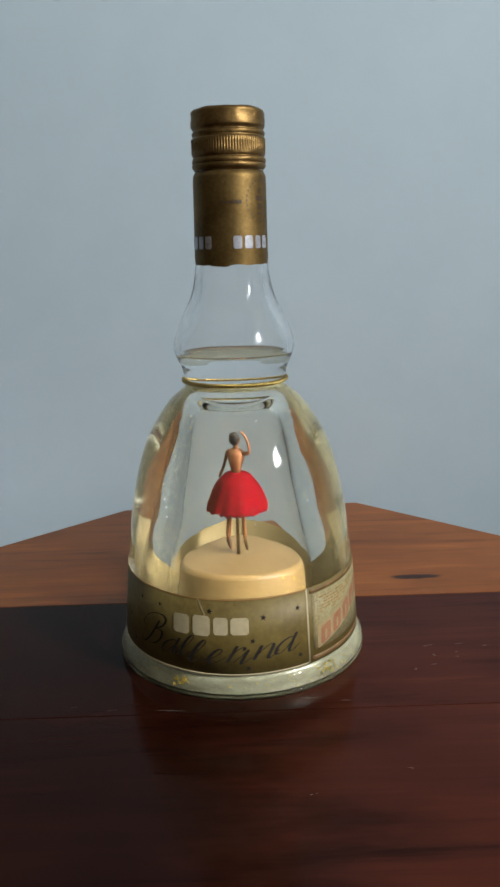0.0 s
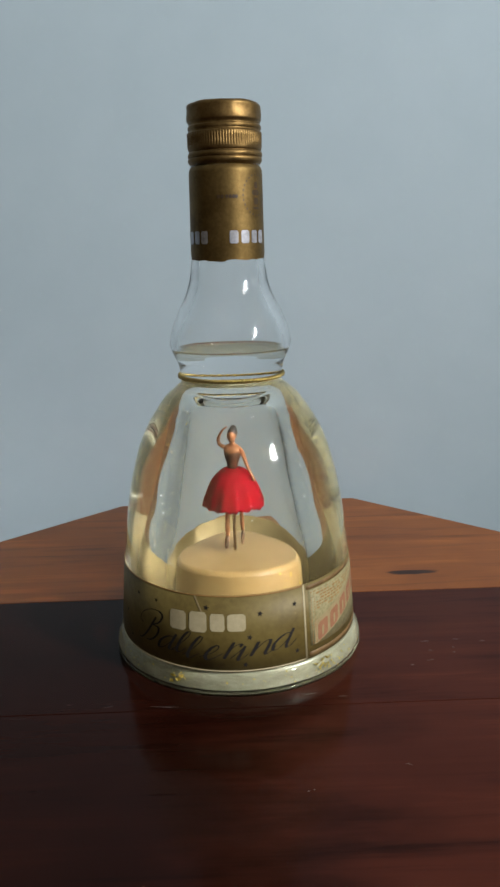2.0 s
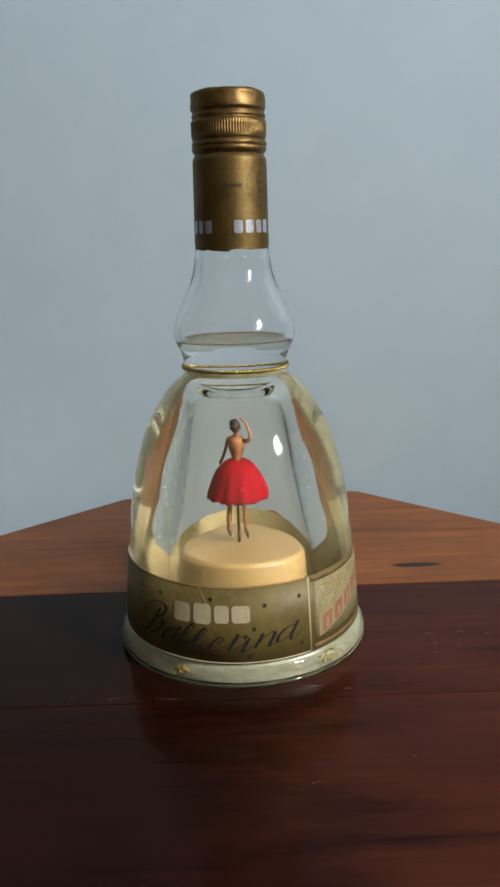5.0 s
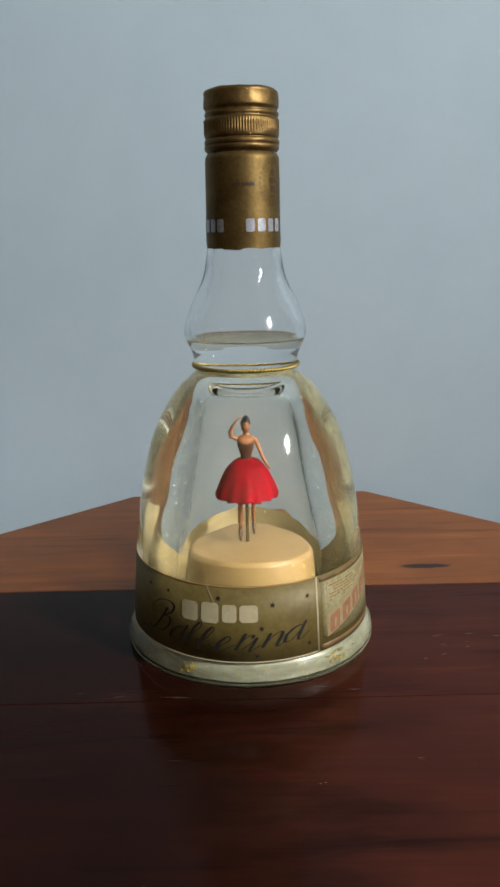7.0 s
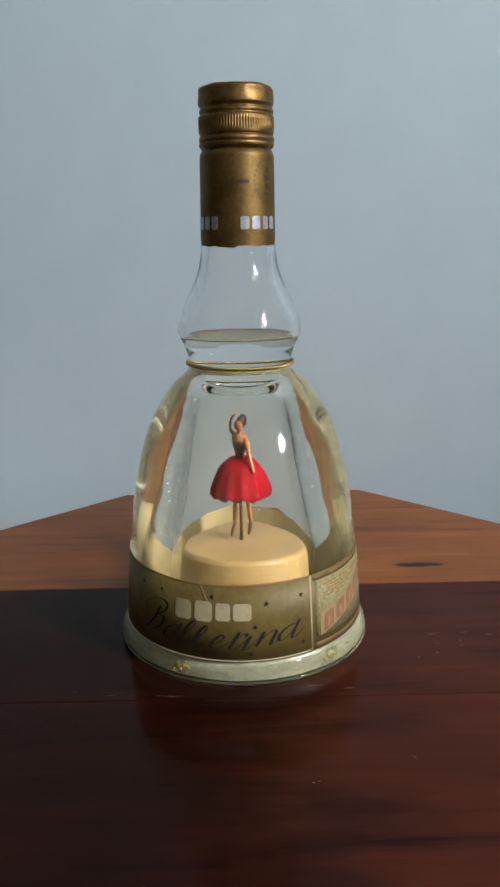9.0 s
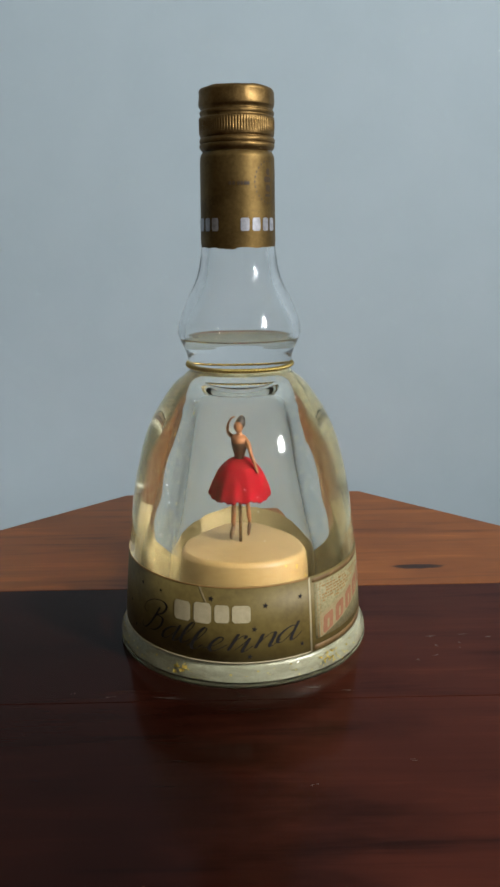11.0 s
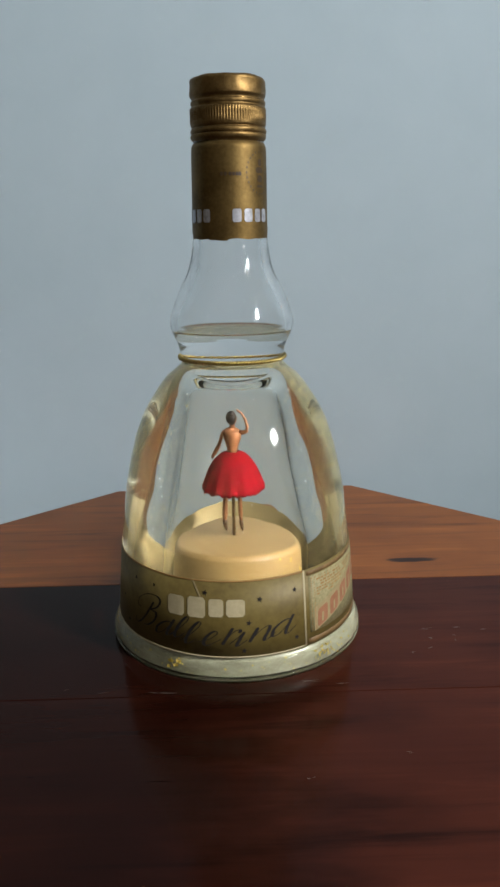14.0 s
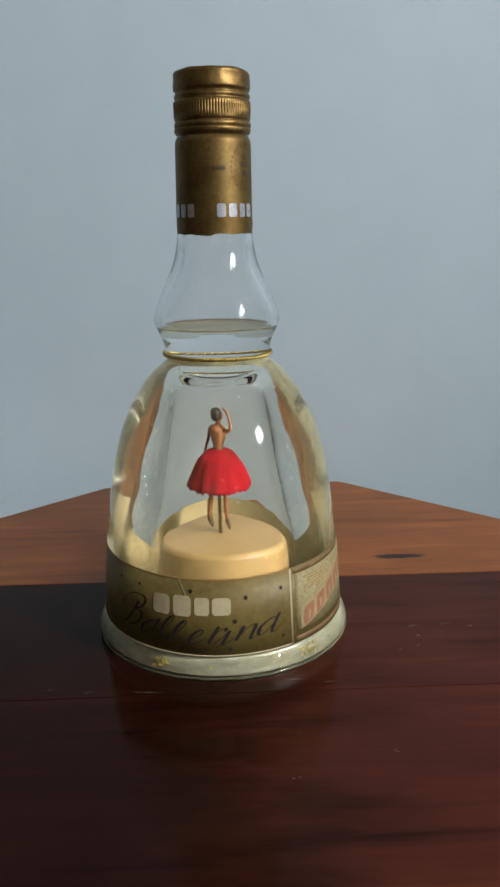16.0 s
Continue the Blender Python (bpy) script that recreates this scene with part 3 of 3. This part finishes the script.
# round-hand letters as pen strokes: across and up in shares of the small letters' height
PEN = {
    "B": [[(0.95, 1.75), (0.80, 1.10), (0.55, 0.40), (0.20, 0.02), (-0.15, 0.12), (-0.20, 0.40)],
          [(-0.05, 1.10), (-0.45, 1.30), (-0.40, 1.75), (0.20, 2.15), (1.00, 2.20), (1.45, 1.90), (1.35, 1.45), (0.85, 1.18)],
          [(0.85, 1.18), (1.45, 1.08), (1.55, 0.60), (1.20, 0.15), (0.75, 0.06)]],
    "a": [[(1.00, 0.85), (0.75, 1.00), (0.38, 0.85), (0.10, 0.45), (0.14, 0.08), (0.38, 0.02), (0.68, 0.32), (0.95, 0.85), (1.02, 1.22)],
          [(1.02, 1.22), (0.94, 0.70), (0.88, 0.20), (0.98, 0.00), (1.18, 0.08), (1.42, 0.42)]],
    "l": [[(-0.15, 0.12), (0.22, 0.60), (0.52, 1.20), (0.56, 1.52), (0.40, 1.58), (0.22, 1.15), (0.12, 0.50), (0.18, 0.08), (0.38, 0.02), (0.70, 0.38)]],
    "e": [[(-0.25, 0.15), (0.30, 0.42), (0.60, 0.78), (0.50, 1.00), (0.26, 0.86), (0.08, 0.45), (0.14, 0.08), (0.40, 0.00), (0.95, 0.45)]],
    "r": [[(0.24, 1.18), (0.20, 0.95), (0.12, 0.45), (0.05, 0.00)], [(0.10, 0.30), (0.32, 0.82), (0.56, 1.02), (0.72, 0.95), (0.66, 0.82)]],
    "i": [[(-0.32, 0.15), (0.02, 0.62), (0.22, 0.98), (0.18, 0.60), (0.12, 0.15), (0.22, 0.00), (0.60, 0.42)]],
    "n": [[(0.22, 1.00), (0.16, 0.50), (0.08, 0.00)], [(0.08, 0.05), (0.32, 0.62), (0.62, 0.98), (0.84, 0.95), (0.86, 0.60), (0.80, 0.16), (0.92, 0.00), (1.30, 0.45)]],
}


def pen_stroke(points):
    """A ribbon along the stroke, broad where the pen goes down and fine where it goes up."""
    path = [Vector(p) for p in spline_free(points, 6)]
    quads, last = [], None
    for i, p in enumerate(path):
        way = (path[min(i + 1, len(path) - 1)] - path[max(i - 1, 0)]).normalized()
        down = max(0.0, -way.y)
        half = (0.026 + 0.066 * down) * (0.6 if i in (0, len(path) - 1) else 1.0)
        side = Vector((-way.y, way.x)) * half
        edge = (p + side, p - side)
        if last:
            quads.append((last[0], last[1], edge[1], edge[0]))
        last = edge
    return quads


def spline_free(points, steps):
    """Like spline, for points on either side of zero."""
    low = min(p[0] for p in points)
    return [(x + low, y) for x, y in spline([(x - low, y) for x, y in points], steps)]


def script(word, parent):
    """The slanting black word: each letter's angle and height on the label, its height and its width."""
    stops = [(-53.0, 0.0170, 0.0068, 0.0066), (-40.6, 0.0165, 0.0062, 0.0074), (-30.8, 0.0168, 0.0060, 0.0076), (-25.4, 0.0151, 0.0062, 0.0080), (-16.6, 0.0154, 0.0062, 0.0080),
             (-7.4, 0.0160, 0.0061, 0.0076), (-2.0, 0.0154, 0.0060, 0.0076), (4.0, 0.0168, 0.0060, 0.0082), (13.4, 0.0180, 0.0062, 0.0078)]
    k = math.degrees(1 / 0.0540)
    for letter, (a, z, high, wide) in zip(word, stops):
        quads = []
        for stroke in PEN[letter]:
            for quad in pen_stroke(stroke):
                quads.append([(a + k * (wide * p.x + 0.42 * high * p.y), (z + high * p.y + 0.04 * wide * p.x) / LABEL_FIT) for p in quad])
        shapes("letter", quads, label_r, 0.00014, BLACK_INK, parent)


script("Ballerina", label)
# marks on the neck foil
foil_r = lambda z: 0.01580 - (z - 0.1751) * 0.0125
for a0 in (3.5, -93.5, 102.0):
    for dx, w in ((0, 13.4), (18, 13.4), (36, 11.2), (51, 12.0)):
        shapes("silver_slab", [slanted(a0 + dx, 0.1798, w, 0.0051, 0, 0, 0.13)], foil_r, 0.00015, SILVER, foil, "silver printed slab")
for a in (-13.5, -8.0, -1.0, 4.0, 9.0, 13.5):
    shapes("print_bar", [slanted(a, 0.1974, 4.4, 0.0014)], foil_r, 0.00015, BROWN_INK, foil, "small dark printed bar")
dots = []
for k in range(26):
    t = 2 * math.pi * k / 26
    dots.append(slanted(52 + 27 * math.cos(t), 0.1982 + 0.0080 * math.sin(t), 2.2, 0.0008))
dots += [slanted(43, 0.1985, 16, 0.0022), slanted(46, 0.1950, 11, 0.0026), slanted(48, 0.2012, 8, 0.0026), slanted(45, 0.1930, 13, 0.0010)]
shapes("print_seal", dots, foil_r, 0.00015, BROWN_INK, foil, "round dark printed seal")

# loose gold leaf in the liqueur and small bubbles on the dome
bm = bmesh.new()
rng = random.Random(11)


def flake(r, a, z, size):
    c = Vector((r * math.sin(a), -r * math.cos(a), z))
    q = Euler([rng.uniform(0, 6.3) for _ in range(3)]).to_matrix()
    ring = [bm.verts.new(c + q @ Vector((size * rng.uniform(0.5, 1) * math.cos(t), size * rng.uniform(0.5, 1) * math.sin(t), 0))) for t in (0, 1.3, 2.5, 3.9, 5.1)]
    bm.faces.new(ring)


for _ in range(150):
    flake(rng.uniform(0.0539, 0.0549), rng.uniform(-3.14, 3.14), rng.uniform(0.0020, 0.0080), rng.uniform(0.0002, 0.0007))
for _ in range(700):
    z = rng.uniform(0.012, 0.112)
    hull = np.interp(z, [p[1] for p in OUTER], [p[0] for p in OUTER])
    flake(hull - rng.uniform(0.0015, 0.011), rng.uniform(-3.14, 3.14), z, rng.uniform(0.00006, 0.00026))
for a in [0.62 + 0.03 * k for k in range(7)] + [-0.45, -0.47]:
    for _ in range(4):
        flake(0.0543, a + rng.uniform(-0.015, 0.015), rng.uniform(0.0035, 0.0078), rng.uniform(0.0004, 0.0009))
for _ in range(14):
    flake(0.0346, rng.uniform(0.45, 0.80), rng.uniform(0.0370, 0.0450), rng.uniform(0.0003, 0.0008))
for z, a in ((0.0046, -0.50), (0.0060, -0.53), (0.0036, -0.55), (0.0062, -0.47)):      # a clot of leaf in the foot
    for _ in range(5):
        flake(0.0548, a + rng.uniform(-0.02, 0.02), z, rng.uniform(0.0005, 0.0011))
for k in range(16):      # a row of bright leaf in the foot
    flake(0.0551, 0.62 + 0.021 * k + rng.uniform(-0.006, 0.006), 0.0045 + rng.uniform(-0.0012, 0.0014), rng.uniform(0.0004, 0.0008))
for _ in range(70):      # larger leaf near the glass
    z = rng.uniform(0.046, 0.112)
    hull = np.interp(z, [p[1] for p in OUTER], [p[0] for p in OUTER])
    flake(hull - rng.uniform(0.0012, 0.004), rng.choice((-1, 1)) * rng.uniform(0.6, 1.9), z, rng.uniform(0.00025, 0.00055))
part("gold_flakes", bm, FLAKE, bottle, "loose gold leaf flakes drifting in the liqueur", False)["kind"] = "stuff"

# added grains imitate the golden haze between dome and bell, one tiny scale each
def haze_grains(count, seed, low, high):
    dice = np.random.default_rng(seed)
    z = dice.uniform(low, high, count * 3)
    hull = np.interp(z, [p[1] for p in OUTER], [p[0] for p in OUTER]) - 0.0016
    core = np.interp(z, [p[1] for p in DOME[::-1]] + [DOME[0][1] + 0.0006], [p[0] + 0.0010 for p in DOME[::-1]] + [0.0])
    r, a = np.sqrt(dice.uniform(0, 1, count * 3)) * 0.052, dice.uniform(-math.pi, math.pi, count * 3)
    keep = np.nonzero((r > core) & (r < hull))[0][:count]
    middle = np.stack([r[keep] * np.sin(a[keep]), -r[keep] * np.cos(a[keep]), z[keep]], 1)
    arms = dice.normal(size=(len(keep), 3, 3))
    arms *= (dice.uniform(0.00005, 0.00010, (len(keep), 1, 1)) / np.linalg.norm(arms, axis=2, keepdims=True))
    data = bpy.data.meshes.new("haze_grains")
    data.from_pydata((middle[:, None, :] + arms).reshape(-1, 3).tolist(), [], np.arange(len(keep) * 3).reshape(-1, 3).tolist())
    data.materials.append(HAZE_GRAIN)
    ob = new("haze_grains", data)
    ob.parent = bottle
    tagged(ob, "added pale gold grains standing in for the haze in the liqueur", kind="stuff")


haze_grains(320000, 31, 0.030, 0.121)
haze_grains(190000, 32, 0.026, 0.062)      # more of it added low down to lighten the dark gap round the podium

# dark specks on the podium and under the foot
bm = bmesh.new()
rng = random.Random(8)
for _ in range(26):
    a = rng.uniform(-0.75, 0.25)
    flake(0.0549, a, rng.uniform(0.0022, 0.0060), rng.uniform(0.0001, 0.0004))
for x, y, size in ((-0.0020, -0.0110, 0.0003), (0.006, -0.013, 0.0002), (-0.012, -0.006, 0.0002), (0.013, 0.004, 0.00025)):
    bm.faces.new([bm.verts.new((x + size * math.sin(-t), y + size * math.cos(t), PODIUM_Z + 0.0007)) for t in (0, 1.1, 2.4, 3.6, 5.0)])
part("specks", bm, SPECK, bottle, "small dark specks in the base", False)["kind"] = "stuff"

bm = bmesh.new()
rng = random.Random(23)
for _ in range(34):
    z, a, r = rng.uniform(0.05, 0.112), rng.uniform(-1.5, 1.5), rng.uniform(0.00012, 0.00034)
    d = np.interp(z, (0.048, 0.064, 0.082, 0.099, 0.108), (0.0309, 0.0276, 0.0241, 0.0212, 0.0196)) + 0.0004
    bmesh.ops.create_icosphere(bm, subdivisions=1, radius=r, matrix=Matrix.Translation((d * math.sin(a), -d * math.cos(a), z)))
part("bubbles", bm, BUBBLE, bottle, "tiny pale bubbles clinging to the dome")["kind"] = "stuff"


# ---- the dancing doll: one mesh, facing -y at rest ----
def build_doll():
    bm = bmesh.new()
    H = PODIUM_Z

    def folds(r, a, z):
        low = max(0.0, min(1.0, (0.0825 - z) / 0.020))
        return r * (1 + low * (0.028 * math.cos(13 * a + 0.6 * math.sin(2 * a)) + 0.022 * math.sin(5 * a + 1)))
    skirt = [(0.0012, 0.0838), (0.0030, 0.0832), (0.0056, 0.0820), (0.0080, 0.0802), (0.0102, 0.0768), (0.0119, 0.0726), (0.0133, 0.0680), (0.0141, 0.0650), (0.0135, 0.0641), (0.0115, 0.0668), (0.0080, 0.0740), (0.0020, 0.0790)]
    revolve(bm, spline(skirt, 4)[::-1], 132, folds, 0)
    for v in bm.verts:
        a = math.atan2(v.co.x, v.co.y)
        if v.co.z < 0.0662:
            v.co.z -= 0.0010 * abs(math.cos(6.5 * a + 0.4)) + 0.0009 * abs(math.cos(15 * a)) + 0.0009 * noise.noise((a * 7, 0.3, 0)) - 0.0008
    # torso: bodice, back, shoulders, neck
    def flat(r, a, z):
        return r * (1 - 0.22 * math.cos(a) ** 2)
    revolve(bm, spline([(0.0, 0.0805), (0.0027, 0.0812), (0.0022, 0.0828), (0.0026, 0.0855), (0.0034, 0.0880), (0.0038, 0.0892)], 3), 24, flat, 3)
    revolve(bm, spline([(0.0037, 0.0890), (0.0039, 0.0905), (0.0038, 0.0920), (0.0030, 0.0931), (0.0015, 0.0938), (0.0012, 0.0952), (0.0, 0.0955)], 3), 24, flat, 1)
    for f in bm.faces:
        c = f.calc_center_median()
        if f.material_index == 1 and c.y < -0.0006 and c.z < 0.0912 - 0.0009 * (abs(c.x) < 0.0009):
            f.material_index = 3
        if f.material_index == 3 and c.y > 0.0006 and c.z > 0.0838:
            f.material_index = 1
    ball(bm, (0, -0.0003, 0.0978), (0.0022, 0.0025, 0.0031), 1)
    ball(bm, (0, 0.0009, 0.0990), (0.0025, 0.0026, 0.0036), 2)
    ball(bm, (0, 0.0018, 0.1012), (0.0019, 0.0018, 0.0018), 2)
    # her right arm (viewer's left when she faces out) curves over the head; the left one hangs to the skirt
    tube(bm, [(-0.0032, 0, 0.0921), (-0.0052, 0.0001, 0.0923), (-0.0070, 0.0001, 0.0932), (-0.0072, 0.0, 0.0952), (-0.0062, -0.0003, 0.0982), (-0.0042, -0.0006, 0.1012), (-0.0022, -0.0008, 0.1030)], [0.0009, 0.00095, 0.00085, 0.0008, 0.0007, 0.0006, 0.00045], 10, 1)
    tube(bm, [(0.0034, 0, 0.0922), (0.0048, 0.0, 0.0905), (0.0061, -0.0004, 0.0875), (0.0072, -0.0006, 0.0850), (0.0088, -0.0008, 0.0822), (0.0101, -0.0012, 0.0798), (0.0106, -0.0014, 0.0784)], [0.0009, 0.0011, 0.00095, 0.0009, 0.0008, 0.0007, 0.0005], 10, 1)
    # legs and pointed shoes
    for s, back, lift in ((-1, -0.0008, 0.0), (1, 0.0022, 0.0014)):
        first = len(bm.verts)
        x = s * 0.0031
        tube(bm, [(x * 0.8, 0, 0.0720), (x * 0.9, back * 0.4, 0.0640), (x, back, 0.0570), (x, back * 1.4, 0.0515), (x, back * 1.6, 0.0482)], [0.0017, 0.0014, 0.0011, 0.00115, 0.0007], 12, 1)
        tube(bm, [(x, back * 1.6, 0.0486), (x, back * 1.6 - 0.0004, 0.0470), (x, back * 1.6 - 0.0014, 0.0446), (x, back * 1.6 - 0.0019, 0.0428)], [0.0009, 0.0011, 0.0009, 0.0004], 10, 4)
        bm.verts.ensure_lookup_table()
        for v in bm.verts[first:]:      # her left heel is raised
            v.co.z += lift * max(0.0, min(1.0, (0.068 - v.co.z) / 0.012))
    for v in bm.verts:
        if v.co.z < 0.0842:
            v.co.x, v.co.y = v.co.x * 0.99, v.co.y * 0.99
        v.co.z = np.interp(v.co.z, (0.0428, 0.0640, 0.0828, 0.1030), (0.0466, 0.0662, 0.0800, 0.0974))
    doll = part("doll", bm, [SKIRT, SKIN, HAIR, BODICE, SHOE])
    tagged(doll, "tiny painted plastic dancer doll in a full red skirt", "doll")
    doll.location = (PIN[0], PIN[1], 0)
    return doll


doll = build_doll()
# seconds and the doll's turn in degrees: 0 faces the front, falling as it turns to its right
TURNS = [(0.0, 150), (0.4, 149), (0.8, 152), (1.2, 153), (1.4, 152), (1.5, 144), (1.6, 108), (1.7, 58), (1.8, 10), (1.9, -8), (2.0, -20), (2.1, -55), (2.2, -85), (2.4, -124), (2.6, -175),
         (2.7, -210), (2.8, -255), (2.9, -305), (3.0, -350), (3.1, -375), (3.2, -405), (3.3, -425), (3.4, -445), (3.6, -510), (3.8, -572), (4.0, -634), (4.2, -695), (4.4, -755), (4.6, -815), (4.8, -873), (5.0, -930), (5.2, -985), (5.4, -1030), (5.6, -1060),
         (5.8, -1070), (6.0, -1065), (6.4, -1060), (6.6, -1054), (6.8, -1062), (7.0, -1080), (7.2, -1095), (7.4, -1106), (7.6, -1122), (7.8, -1130), (8.0, -1134), (8.2, -1150), (8.4, -1164), (8.6, -1164),
         (8.8, -1154), (9.0, -1130), (9.2, -1112), (9.5, -1092), (10.0, -1085), (10.5, -1095), (11.0, -1115), (11.3, -1137), (11.5, -1164), (11.7, -1172), (11.9, -1190), (12.1, -1222), (12.3, -1250), (12.5, -1262), (12.9, -1266), (13.5, -1270),
         (14.0, -1278), (14.4, -1286), (15.0, -1294), (15.5, -1298), (16.0, -1302)]


def motions():
    walk(doll, [(t, pose(PIN[0], PIN[1], 0, 0, 0, a)) for t, a in TURNS])


motions()
